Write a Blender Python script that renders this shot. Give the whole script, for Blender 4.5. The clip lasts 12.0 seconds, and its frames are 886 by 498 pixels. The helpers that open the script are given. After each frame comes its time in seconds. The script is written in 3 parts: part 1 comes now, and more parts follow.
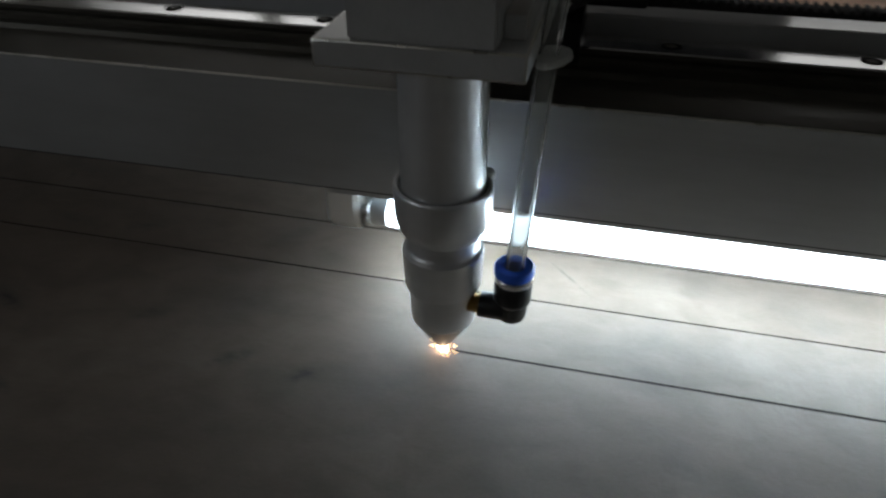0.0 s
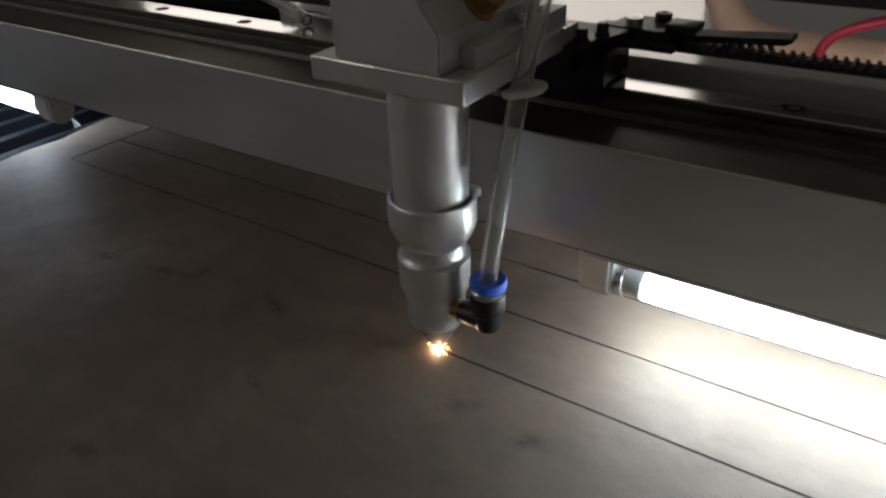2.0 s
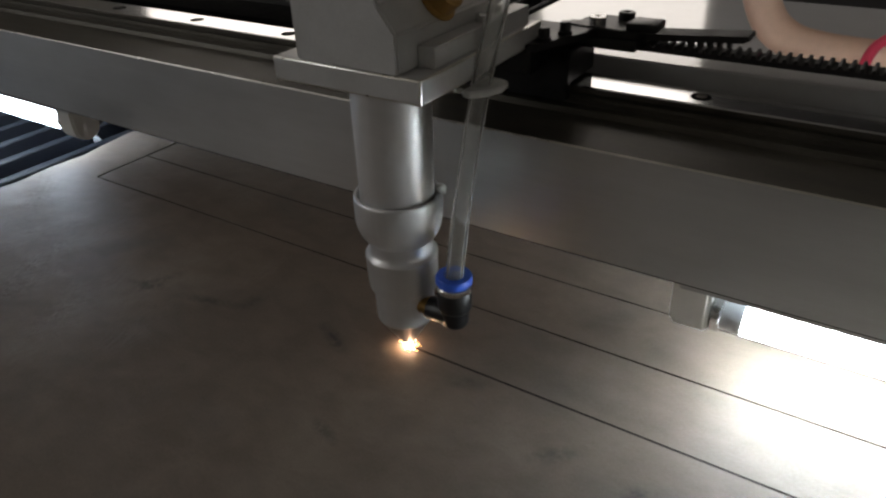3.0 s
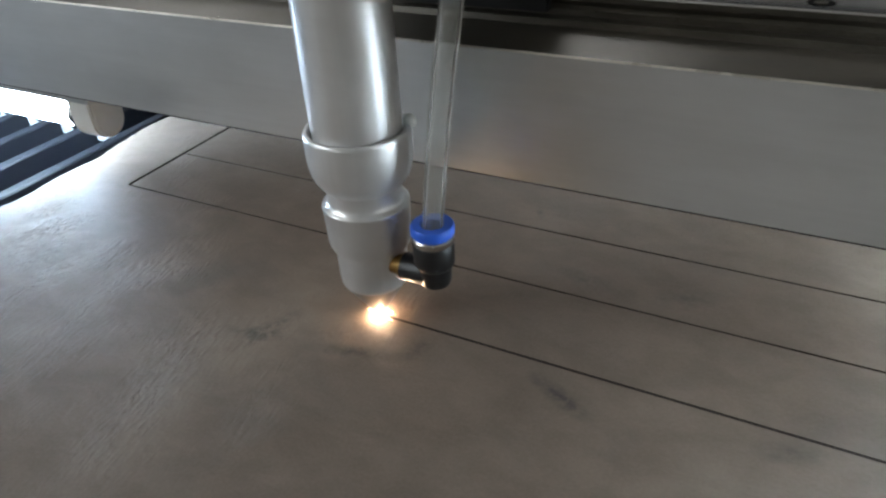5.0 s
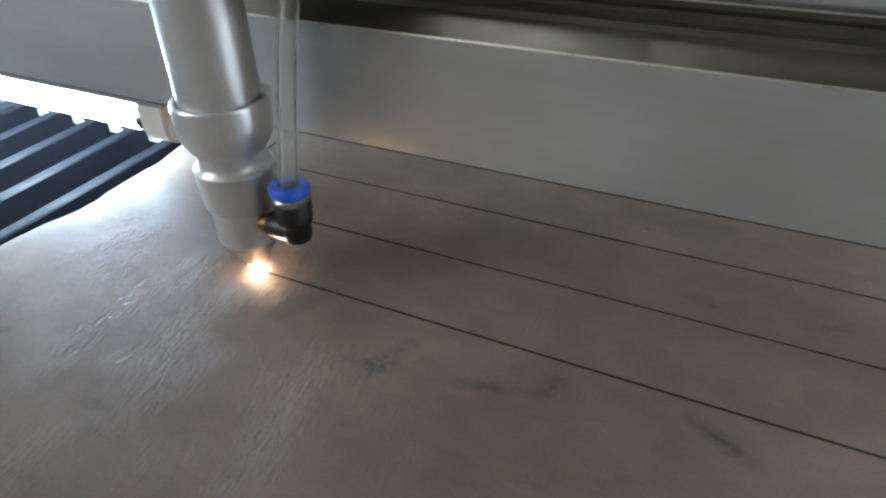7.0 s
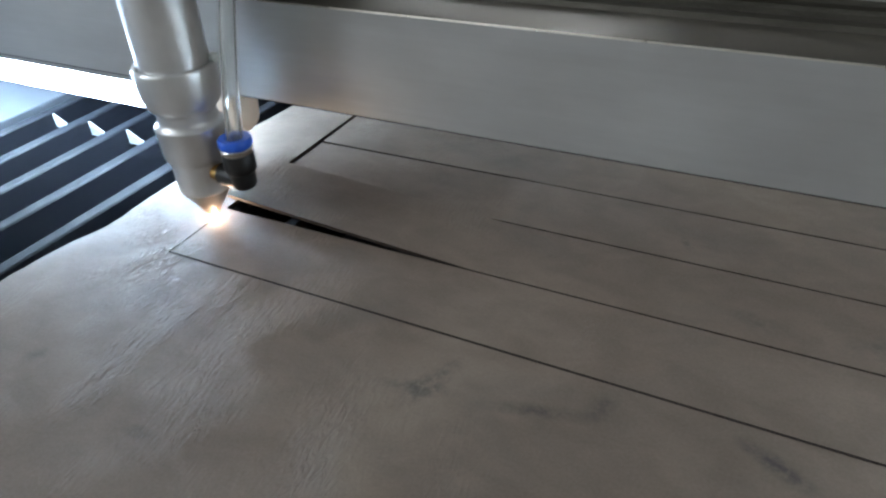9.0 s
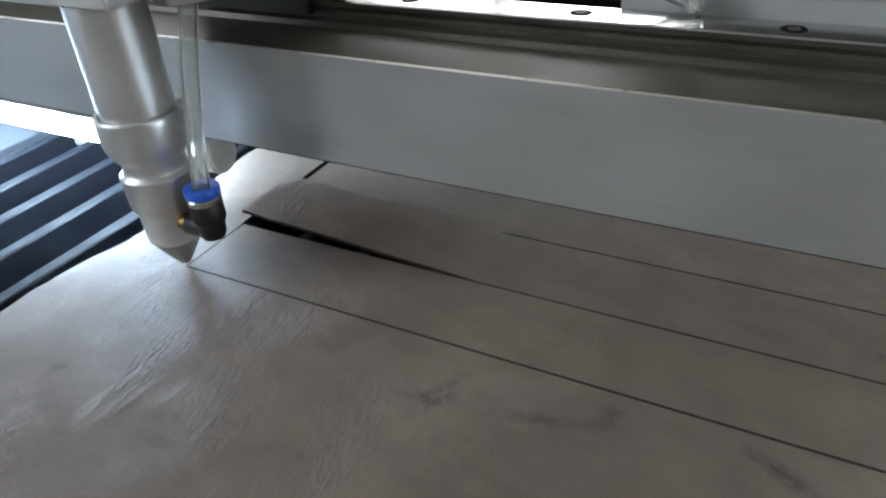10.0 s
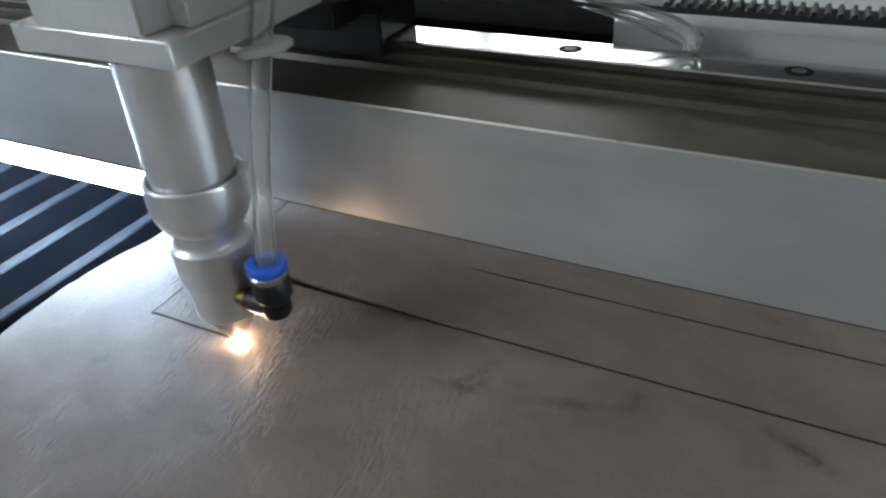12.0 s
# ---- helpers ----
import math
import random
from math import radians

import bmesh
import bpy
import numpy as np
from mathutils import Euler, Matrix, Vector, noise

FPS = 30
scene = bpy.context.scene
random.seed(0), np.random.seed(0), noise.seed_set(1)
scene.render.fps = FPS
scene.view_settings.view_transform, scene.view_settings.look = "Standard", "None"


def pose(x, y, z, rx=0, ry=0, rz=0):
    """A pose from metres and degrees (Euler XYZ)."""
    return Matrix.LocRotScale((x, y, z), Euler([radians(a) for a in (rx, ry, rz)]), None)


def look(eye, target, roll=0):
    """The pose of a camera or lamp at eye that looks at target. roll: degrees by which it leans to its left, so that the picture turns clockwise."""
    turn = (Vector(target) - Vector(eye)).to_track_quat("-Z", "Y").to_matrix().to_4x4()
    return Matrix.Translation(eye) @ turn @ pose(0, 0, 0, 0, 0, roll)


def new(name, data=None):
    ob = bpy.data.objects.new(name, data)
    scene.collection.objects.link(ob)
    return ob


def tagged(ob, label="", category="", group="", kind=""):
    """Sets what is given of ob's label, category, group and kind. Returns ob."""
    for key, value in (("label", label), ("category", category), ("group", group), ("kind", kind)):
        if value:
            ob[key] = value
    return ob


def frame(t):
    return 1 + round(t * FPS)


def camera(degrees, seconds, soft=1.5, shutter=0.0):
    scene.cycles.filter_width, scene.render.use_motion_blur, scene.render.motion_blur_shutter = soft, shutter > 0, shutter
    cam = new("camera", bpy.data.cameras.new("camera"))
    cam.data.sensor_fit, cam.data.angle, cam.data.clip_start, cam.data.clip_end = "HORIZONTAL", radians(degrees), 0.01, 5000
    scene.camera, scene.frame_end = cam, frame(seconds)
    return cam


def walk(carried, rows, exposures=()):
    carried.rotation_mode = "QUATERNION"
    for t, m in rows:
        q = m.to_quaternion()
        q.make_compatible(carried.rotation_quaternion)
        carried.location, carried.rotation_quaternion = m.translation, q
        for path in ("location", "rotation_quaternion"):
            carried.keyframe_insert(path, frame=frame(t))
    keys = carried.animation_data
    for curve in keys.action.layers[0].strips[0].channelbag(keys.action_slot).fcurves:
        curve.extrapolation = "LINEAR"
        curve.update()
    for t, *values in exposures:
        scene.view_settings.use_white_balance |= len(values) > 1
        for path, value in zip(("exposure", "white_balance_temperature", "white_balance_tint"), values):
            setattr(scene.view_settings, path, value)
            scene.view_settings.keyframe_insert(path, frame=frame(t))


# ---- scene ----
# Laser cutter trimming strips from a hide. x runs along the gantry, y away from the operator, z = 0 is the top of the leather.
MM = 0.001
STRIP = 0.0325          # width of a cut strip; cut line k lies at y = (4 - k) * STRIP
FEED = 0.0442           # cutting speed, m/s
cam = camera(64.37, 12.0, soft=2.3, shutter=0.5)
PATH = [
    (0, pose(0.4058, -0.1685, 0.1587, 55.56, -0.13, 13.49)),
    (0.2, pose(0.4015, -0.1703, 0.1616, 55.84, 0.92, 15.50)),
    (0.5, pose(0.3978, -0.1649, 0.1595, 56.63, 1.25, 16.31)),
    (0.8, pose(0.4083, -0.1577, 0.1565, 56.73, 2.09, 23.48)),
    (1, pose(0.4191, -0.1572, 0.1559, 57.09, 1.06, 28.36)),
    (1.2, pose(0.4232, -0.1556, 0.1537, 58.35, 1.20, 32.37)),
    (1.5, pose(0.4159, -0.1571, 0.1557, 58.03, 0.88, 34.59)),
    (1.7, pose(0.4086, -0.1587, 0.1545, 58.05, 0.95, 34.89)),
    (2, pose(0.3907, -0.1613, 0.1620, 58.63, 1.62, 33.26)),
    (2.2, pose(0.3840, -0.1592, 0.1632, 58.74, 1.22, 33.60)),
    (2.5, pose(0.3726, -0.1599, 0.1623, 58.34, 1.90, 33.49)),
    (2.8, pose(0.3641, -0.1598, 0.1622, 58.75, 1.76, 33.66)),
    (3, pose(0.3557, -0.1587, 0.1625, 58.60, 1.84, 32.66)),
    (3.2, pose(0.3411, -0.1591, 0.1602, 57.87, 1.67, 31.26)),
    (4.8, pose(0.2509, -0.1410, 0.1375, 56.69, 2.86, 26.61)),
    (5, pose(0.2455, -0.1395, 0.1357, 56.47, 2.91, 27.02)),
    (5.5, pose(0.2294, -0.1387, 0.1335, 56.00, 2.35, 26.56)),
    (6, pose(0.2168, -0.1403, 0.1351, 55.83, 2.39, 26.51)),
    (6.5, pose(0.2092, -0.1394, 0.1387, 55.11, 2.12, 26.21)),
    (7, pose(0.2015, -0.1413, 0.1388, 55.33, 2.12, 26.55)),
    (8.8, pose(0.1870, -0.1406, 0.1424, 55.05, 2.52, 26.22)),
    (9.2, pose(0.1894, -0.1411, 0.1436, 55.34, 2.56, 26.51)),
    (9.5, pose(0.1883, -0.1417, 0.1454, 55.83, 2.63, 26.53)),
    (10, pose(0.1904, -0.1444, 0.1464, 56.10, 3.32, 26.89)),
    (10.2, pose(0.1892, -0.1475, 0.1453, 56.57, 3.15, 26.56)),
    (10.5, pose(0.1881, -0.1488, 0.1488, 55.84, 3.13, 27.05)),
    (10.8, pose(0.1856, -0.1514, 0.1481, 55.92, 2.88, 27.07)),
    (11, pose(0.1812, -0.1521, 0.1484, 55.30, 2.99, 26.63)),
    (11.2, pose(0.1779, -0.1536, 0.1483, 54.69, 2.56, 26.02)),
    (11.5, pose(0.1752, -0.1579, 0.1488, 55.29, 1.45, 25.54)),
    (11.8, pose(0.1790, -0.1555, 0.1509, 55.54, 2.74, 25.65)),
    (12, pose(0.1822, -0.1579, 0.1511, 55.94, 2.97, 25.69)),
]
EXPOSURES = [(0, -2.58, 6450, 11), (0.5, -2.48, 6450, 11), (1, -2.3, 6550, 11), (1.5, -2.05, 7000, 13), (2, -1.8, 7250, 15), (2.5, -1.55, 7250, 16), (3, -1.3, 7150, 16),
             (3.4, -1.0, 7200, 13), (4.2, -0.05, 6800, 10), (4.8, 0.3, 6500, 10), (5.5, 0.38, 6450, 10), (7, 0.42, 6400, 10), (9, 0.54, 6150, 9), (10.5, 0.5, 6200, 9), (12, 0.5, 6050, 9)]
walk(cam, PATH, EXPOSURES)

# ---- light ----
world = bpy.data.worlds.new("room_air")
scene.world = world
world.use_nodes = True
world.node_tree.nodes["Background"].inputs[0].default_value = (0.75, 0.85, 1.0, 1)
world.node_tree.nodes["Background"].inputs[1].default_value = 0.014
TUBE_GLOW = 124           # the tube at the left end is older and dimmer
OLD_TUBE_GLOW = 52
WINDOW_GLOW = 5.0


def area_lamp(name, at, to, wide, high, watts, color):
    """An unseen area light, added to stand in for the light of the room."""
    d = bpy.data.lights.new(name, "AREA")
    d.shape, d.size, d.size_y, d.energy, d.color = "RECTANGLE", wide, high, watts, color
    new(name, d).matrix_world = look(at, to)


# added fill lights; no gate, fixture or window is built at these spots
area_lamp("south_fill", (-0.72, -2.5, 0.75), (-0.1, 0.0, 0.1), 0.5, 1.2, 1.8, (1.0, 0.98, 0.93))
area_lamp("overhead_fill", (-0.65, -0.45, 1.53), (-0.65, -0.4499, 0.0), 0.6, 1.2, 1.2, (1.0, 0.98, 0.94))
area_lamp("west_fill", (-0.99, -0.66, 0.54), (0.0, -0.1, 0.0), 0.9, 0.8, 10.4, (0.90, 0.98, 1.03))
area_lamp("east_fill", (3.36, -0.75, 0.75), (0.0, 0.0, 0.08), 1.0, 1.0, 6.5, (0.98, 1.0, 0.98))


# ---- materials ----
def material(name, base, rough=0.5, metal=0.0):
    m = bpy.data.materials.new(name)
    m.use_nodes = True
    b = m.node_tree.nodes["Principled BSDF"]
    b.inputs["Base Color"].default_value = (*base, 1)
    b.inputs["Roughness"].default_value = rough
    b.inputs["Metallic"].default_value = metal
    return m, m.node_tree.nodes, m.node_tree.links, b


def coords(n, l, scale=(1, 1, 1)):
    tc, mp = n.new("ShaderNodeTexCoord"), n.new("ShaderNodeMapping")
    mp.inputs["Scale"].default_value = scale
    l.new(tc.outputs["Object"], mp.inputs["Vector"])
    return mp.outputs["Vector"]


def noise_tex(n, l, vec, scale, detail=4.0, rough=0.55, distort=0.0):
    t = n.new("ShaderNodeTexNoise")
    t.inputs["Scale"].default_value, t.inputs["Detail"].default_value = scale, detail
    t.inputs["Roughness"].default_value, t.inputs["Distortion"].default_value = rough, distort
    l.new(vec, t.inputs["Vector"])
    return t.outputs["Fac"]


def ramp(n, l, fac, stops):
    r = n.new("ShaderNodeValToRGB")
    while len(r.color_ramp.elements) < len(stops):
        r.color_ramp.elements.new(0.5)
    for e, (p, c) in zip(r.color_ramp.elements, stops):
        e.position, e.color = p, (*c, 1) if len(c) == 3 else c
    l.new(fac, r.inputs["Fac"])
    return r.outputs["Color"]


def mix(n, l, fac, a, b, kind="MIX"):
    x = n.new("ShaderNodeMix")
    x.data_type, x.blend_type = "RGBA", kind
    for sock, v in ((x.inputs[0], fac), (x.inputs[6], a), (x.inputs[7], b)):
        if isinstance(v, (int, float)):
            sock.default_value = v
        elif isinstance(v, tuple):
            sock.default_value = (*v, 1)
        else:
            l.new(v, sock)
    return x.outputs[2]


def bump(n, l, height, dist, strength=1.0, after=None):
    b = n.new("ShaderNodeBump")
    b.inputs["Distance"].default_value, b.inputs["Strength"].default_value = dist, strength
    l.new(height, b.inputs["Height"])
    if after is not None:
        l.new(after, b.inputs["Normal"])
    return b.outputs["Normal"]


def worn(name, base, rough, metal, scale=60, spread=0.12, grain=400, relief=0.00002, stretch=(1, 1, 1)):
    """A plain surface with blotches, fine grain and a little relief."""
    m, n, l, b = material(name, base, rough, metal)
    v = coords(n, l, stretch)
    big, fine = noise_tex(n, l, v, scale, 3), noise_tex(n, l, v, grain, 3)
    lo, hi = tuple(c * (1 - spread) for c in base), tuple(min(1, c * (1 + spread)) for c in base)
    c = ramp(n, l, big, [(0.3, lo), (0.7, hi)])
    l.new(mix(n, l, 0.25, c, ramp(n, l, fine, [(0.35, lo), (0.65, hi)])), b.inputs["Base Color"])
    rr = ramp(n, l, big, [(0.3, (rough * 0.85,) * 3), (0.7, (min(1, rough * 1.15),) * 3)])
    l.new(rr, b.inputs["Roughness"])
    l.new(bump(n, l, fine, relief, 0.6), b.inputs["Normal"])
    return m


def stain(n, l, x, y, angle, length, width, strength):
    """A smudge of its own place and shape; millimetres and degrees."""
    mp = n.new("ShaderNodeMapping")
    mp.vector_type = "TEXTURE"
    mp.inputs["Location"].default_value = (x * MM, y * MM, 0)
    mp.inputs["Rotation"].default_value = (0, 0, radians(angle))
    mp.inputs["Scale"].default_value = (length * MM, width * MM, 1)
    l.new(coords(n, l), mp.inputs["Vector"])
    vl = n.new("ShaderNodeVectorMath")
    vl.operation = "LENGTH"
    l.new(mp.outputs["Vector"], vl.inputs[0])
    body = ramp(n, l, vl.outputs["Value"], [(0.1, (strength,) * 3), (1.0, (0, 0, 0))])
    rough = ramp(n, l, noise_tex(n, l, coords(n, l), 260, 4, 0.65), [(0.36, (0.1,) * 3), (0.6, (1, 1, 1))])
    return mix(n, l, 1.0, body, rough, "MULTIPLY")


STAINS = [(117, -20, 68, 15, 4.5, 0.75), (114, -23, 12, 14, 3.5, 0.6), (148, -17.5, 15, 19, 3.2, 0.6), (206, -10.5, -27, 13, 3.6, 0.95), (54, -67, 8, 6, 2.5, 0.55),
          (2, -58, 60, 5, 4, 0.4), (234, -48, -20, 9, 3, 0.7), (326, -22, 30, 7, 4, 0.75), (210, -97, 10, 9, 4, 0.7), (300, -20, 40, 12, 4, 0.6),
          (163, -9, 70, 8, 4, 0.5), (169, 76, -60, 6, 2, 0.5), (403, 49, -48, 15, 0.7, 0.8), (196, 42, -15, 12, 5, 0.4), (228, 44, 30, 14, 6, 0.45), (262, -6, 20, 11, 4, 0.4)]


CREASED = [(0, -2, 60, 16, 9, 1.5), (37, -10, 80, 12, 9, 1.0), (27, -38, 82, 22, 9, 0.9), (30, -60, 82, 20, 9, 0.7), (98, -38, 100, 28, 14, 0.4), (104, -64, 100, 20, 12, 0.38),
           (136, -45, 100, 22, 12, 0.36), (151, 16, 95, 18, 6, 0.5), (-14, 8, 60, 14, 8, 1.0), (62, -62, 80, 20, 12, 0.4)]


def leather_material():
    m, n, l, b = material("leather", (0.19, 0.165, 0.145), 0.5)
    v = coords(n, l)
    tone = ramp(n, l, noise_tex(n, l, v, 12, 5, 0.6), [(0.3, (0.182, 0.140, 0.110)), (0.52, (0.224, 0.172, 0.135)), (0.72, (0.285, 0.226, 0.182))])
    grey = ramp(n, l, noise_tex(n, l, coords(n, l, (1.0, 1.4, 1)), 19, 3, 0.5, 0.6), [(0.54, (0, 0, 0)), (0.78, (0.38,) * 3)])
    tone = mix(n, l, grey, tone, (0.085, 0.08, 0.078))
    sm = n.new("ShaderNodeMapping")
    sm.inputs["Rotation"].default_value = (0, 0, radians(38))
    sm.inputs["Scale"].default_value = (26, 80, 1)
    l.new(coords(n, l), sm.inputs["Vector"])
    scuff = ramp(n, l, noise_tex(n, l, sm.outputs["Vector"], 1.0, 5, 0.65, 0.5), [(0.66, (0, 0, 0)), (0.86, (0.4,) * 3)])
    tone = mix(n, l, scuff, tone, (0.04, 0.038, 0.037))
    cloud = ramp(n, l, noise_tex(n, l, coords(n, l, (1, 1.6, 1)), 48, 4, 0.6, 0.5), [(0.35, (0.82, 0.79, 0.77)), (0.62, (1.20, 1.20, 1.20))])
    tone = mix(n, l, 0.5, tone, cloud, "MULTIPLY")
    for row in STAINS:
        tone = mix(n, l, stain(n, l, *row), tone, (0.035, 0.035, 0.038))
    fine = noise_tex(n, l, v, 1100, 3, 0.6)
    tone = mix(n, l, 0.16, tone, ramp(n, l, fine, [(0.3, (0.08, 0.068, 0.058)), (0.7, (0.27, 0.23, 0.20))]))
    l.new(tone, b.inputs["Base Color"])
    l.new(ramp(n, l, noise_tex(n, l, v, 60, 4), [(0.3, (0.54,) * 3), (0.7, (0.68,) * 3)]), b.inputs["Roughness"])
    # creases that run away from the operator, in patches, and finer ones across
    warp = n.new("ShaderNodeMapping")
    warp.inputs["Rotation"].default_value = (0, 0, radians(9))
    warp.inputs["Scale"].default_value = (400, 115, 1)
    l.new(coords(n, l), warp.inputs["Vector"])
    crease = ramp(n, l, noise_tex(n, l, warp.outputs["Vector"], 1.0, 3, 0.5, 1.6), [(0.35, (0, 0, 0)), (0.62, (1, 1, 1))])
    patch = ramp(n, l, noise_tex(n, l, v, 24, 3), [(0.48, (0.03,) * 3), (0.64, (1, 1, 1))])
    sep = n.new("ShaderNodeSeparateXYZ")
    l.new(coords(n, l, (2.5, 2.5, 2.5)), sep.inputs["Vector"])
    patch = mix(n, l, 1.0, patch, ramp(n, l, sep.outputs["X"], [(0.08, (0.6,) * 3), (0.35, (0.1,) * 3)]), "MULTIPLY")
    for x, y, angle, length, width, strength in CREASED:
        mp = n.new("ShaderNodeMapping")
        mp.vector_type = "TEXTURE"
        mp.inputs["Location"].default_value = (x * MM, y * MM, 0)
        mp.inputs["Rotation"].default_value = (0, 0, radians(angle))
        mp.inputs["Scale"].default_value = (length * MM, width * MM, 1)
        l.new(coords(n, l), mp.inputs["Vector"])
        vl = n.new("ShaderNodeVectorMath")
        vl.operation = "LENGTH"
        l.new(mp.outputs["Vector"], vl.inputs[0])
        patch = mix(n, l, 1.0, patch, ramp(n, l, vl.outputs["Value"], [(0.2, (strength,) * 3), (1.0, (0, 0, 0))]), "ADD")
    h = mix(n, l, 1.0, crease, patch, "MULTIPLY")
    nrm = bump(n, l, fine, 0.00005, 0.5)
    nrm = bump(n, l, noise_tex(n, l, v, 160, 5, 0.6), 0.0003, 0.35, nrm)
    nrm = bump(n, l, noise_tex(n, l, v, 45, 3), 0.0012, 0.42, nrm)
    l.new(bump(n, l, h, 0.0009, 0.8, nrm), b.inputs["Normal"])
    b.inputs["Specular IOR Level"].default_value = 0.45
    return m


def brushed(name, base, rough, along_x=True, metal=1.0):
    """Silver anodised or brushed metal, grain along x, with faint smears."""
    m, n, l, b = material(name, base, rough, metal)
    v = coords(n, l, (14, 700, 700) if along_x else (500, 500, 10))
    grain = noise_tex(n, l, v, 1.0, 3)
    smear = noise_tex(n, l, coords(n, l, (1, 3, 3)), 22, 4)
    lo, hi = tuple(c * 0.88 for c in base), tuple(min(1, c * 1.06) for c in base)
    l.new(mix(n, l, 0.2, ramp(n, l, smear, [(0.3, lo), (0.7, hi)]), ramp(n, l, grain, [(0.3, lo), (0.7, hi)])), b.inputs["Base Color"])
    l.new(ramp(n, l, smear, [(0.3, (rough * 0.85,) * 3), (0.7, (rough * 1.2,) * 3)]), b.inputs["Roughness"])
    l.new(bump(n, l, grain, 0.000006, 0.5), b.inputs["Normal"])
    return m


def glow(name, color, strength):
    m, n, l, b = material(name, (0.8, 0.8, 0.8), 0.4)
    b.inputs["Emission Color"].default_value = (*color, 1)
    b.inputs["Emission Strength"].default_value = strength
    return m


def clear_plastic(name, tint=(0.93, 0.96, 0.93), rough=0.06):
    m, n, l, b = material(name, tint, rough)
    b.inputs["Transmission Weight"].default_value = 1.0
    b.inputs["IOR"].default_value = 1.4
    return m


LEATHER = leather_material()
CHAR = worn("charred_edge", (0.020, 0.012, 0.008), 0.9, 0, 300, 0.4, 2000)
BEAM = brushed("silver_anodised_aluminium", (0.60, 0.61, 0.62), 0.36, True, 0.62)
# pale warm colour paints the highlight along the beam and plate edges
HIGHLIGHT_EDGE = worn("highlight_aluminium_edge", (0.82, 0.80, 0.74), 0.3, 1.0, 120, 0.15, 900)
# darker than the beam: the dim room it mirrors is put into the colour
BEAM_TOP = worn("dimmed_aluminium", (0.105, 0.096, 0.080), 0.47, 0.5, 40, 0.35, 600, 0.00001, (1, 4, 4))
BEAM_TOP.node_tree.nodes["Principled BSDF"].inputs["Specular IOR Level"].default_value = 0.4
HEAD = brushed("satin_aluminium", (0.86, 0.86, 0.865), 0.36, False, 0.72)
PLATE = worn("matt_anodised_plate", (0.62, 0.62, 0.615), 0.45, 0.45, 70, 0.1, 1500)
RAIL = brushed("ground_steel", (0.60, 0.60, 0.60), 0.13)
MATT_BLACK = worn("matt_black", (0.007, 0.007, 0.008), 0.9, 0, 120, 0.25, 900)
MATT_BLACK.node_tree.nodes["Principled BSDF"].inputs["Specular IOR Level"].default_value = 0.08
POLISHED = worn("turned_aluminium", (0.46, 0.45, 0.44), 0.48, 0.8, 150, 0.08, 1200, 0.000004)
BLACK = worn("black_plastic", (0.009, 0.009, 0.010), 0.42, 0, 120, 0.25, 900)
RUBBER = worn("black_rubber", (0.014, 0.013, 0.014), 0.6, 0, 120, 0.3, 900)
BLUE = worn("blue_plastic", (0.035, 0.15, 0.80), 0.35, 0, 200, 0.1, 900)
BRASS = worn("brass", (0.40, 0.25, 0.09), 0.42, 1, 150, 0.15, 900)
STEEL = worn("bright_steel", (0.62, 0.62, 0.61), 0.25, 1, 150, 0.12, 900)
WHITE = worn("white_plastic", (0.78, 0.78, 0.75), 0.4, 0, 90, 0.06, 900)
CLEAR = clear_plastic("clear_hose", (0.97, 0.98, 0.97), 0.12)
CLEAR.node_tree.nodes["Principled BSDF"].inputs["IOR"].default_value = 1.28
CLEAR.node_tree.nodes["Principled BSDF"].inputs["Transmission Weight"].default_value = 0.9
FROST = clear_plastic("milky_plastic", (0.85, 0.86, 0.84), 0.35)
FROST.node_tree.nodes["Principled BSDF"].inputs["Transmission Weight"].default_value = 0.35
SLAT = worn("dark_steel_slat", (0.008, 0.009, 0.014), 0.55, 0.0, 50, 0.35, 500, 0.00004)
SLAT_TOP = worn("paler_slat_top", (0.013, 0.015, 0.020), 0.65, 0.0, 90, 0.3, 700, 0.00004)
SLAT_TOP.node_tree.nodes["Principled BSDF"].inputs["Specular IOR Level"].default_value = 0.15
TRAY = worn("dark_tray", (0.03, 0.032, 0.04), 0.6, 0.2, 20, 0.4, 300)
PAINT = worn("pale_grey_paint", (0.55, 0.56, 0.58), 0.45, 0, 12, 0.06, 300)
GLOSS_PAINT = worn("glossy_white_paint", (0.74, 0.74, 0.75), 0.09, 0, 12, 0.05, 300, 0.000004)
GLOSS_PAINT.node_tree.nodes["Principled BSDF"].inputs["Specular IOR Level"].default_value = 0.9
BORDER = worn("worn_grey_steel", (0.08, 0.088, 0.10), 0.55, 0.0, 30, 0.15, 300)
# unseen north wall, its colour darkened so the metal tops mirror a dim room
SHADED_WALL = worn("shaded_wall", (0.07, 0.07, 0.075), 0.7, 0, 2, 0.15, 60)
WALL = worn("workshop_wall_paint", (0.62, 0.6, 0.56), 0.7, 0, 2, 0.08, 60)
CONCRETE = worn("concrete_floor", (0.28, 0.27, 0.26), 0.7, 0, 3, 0.15, 80)
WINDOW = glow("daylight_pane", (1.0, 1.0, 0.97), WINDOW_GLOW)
TUBE = glow("lit_tube", (0.68, 0.88, 1.0), TUBE_GLOW)
OLD_TUBE = glow("lit_older_tube", (0.60, 0.80, 1.0), OLD_TUBE_GLOW)
SPARK = glow("laser_spark", (1.0, 0.68, 0.42), 850)
EMBER = glow("ember", (1.0, 0.45, 0.12), 12)
GLASS_END = worn("dim_tube_glass", (0.45, 0.46, 0.46), 0.25, 0, 90, 0.1, 600)
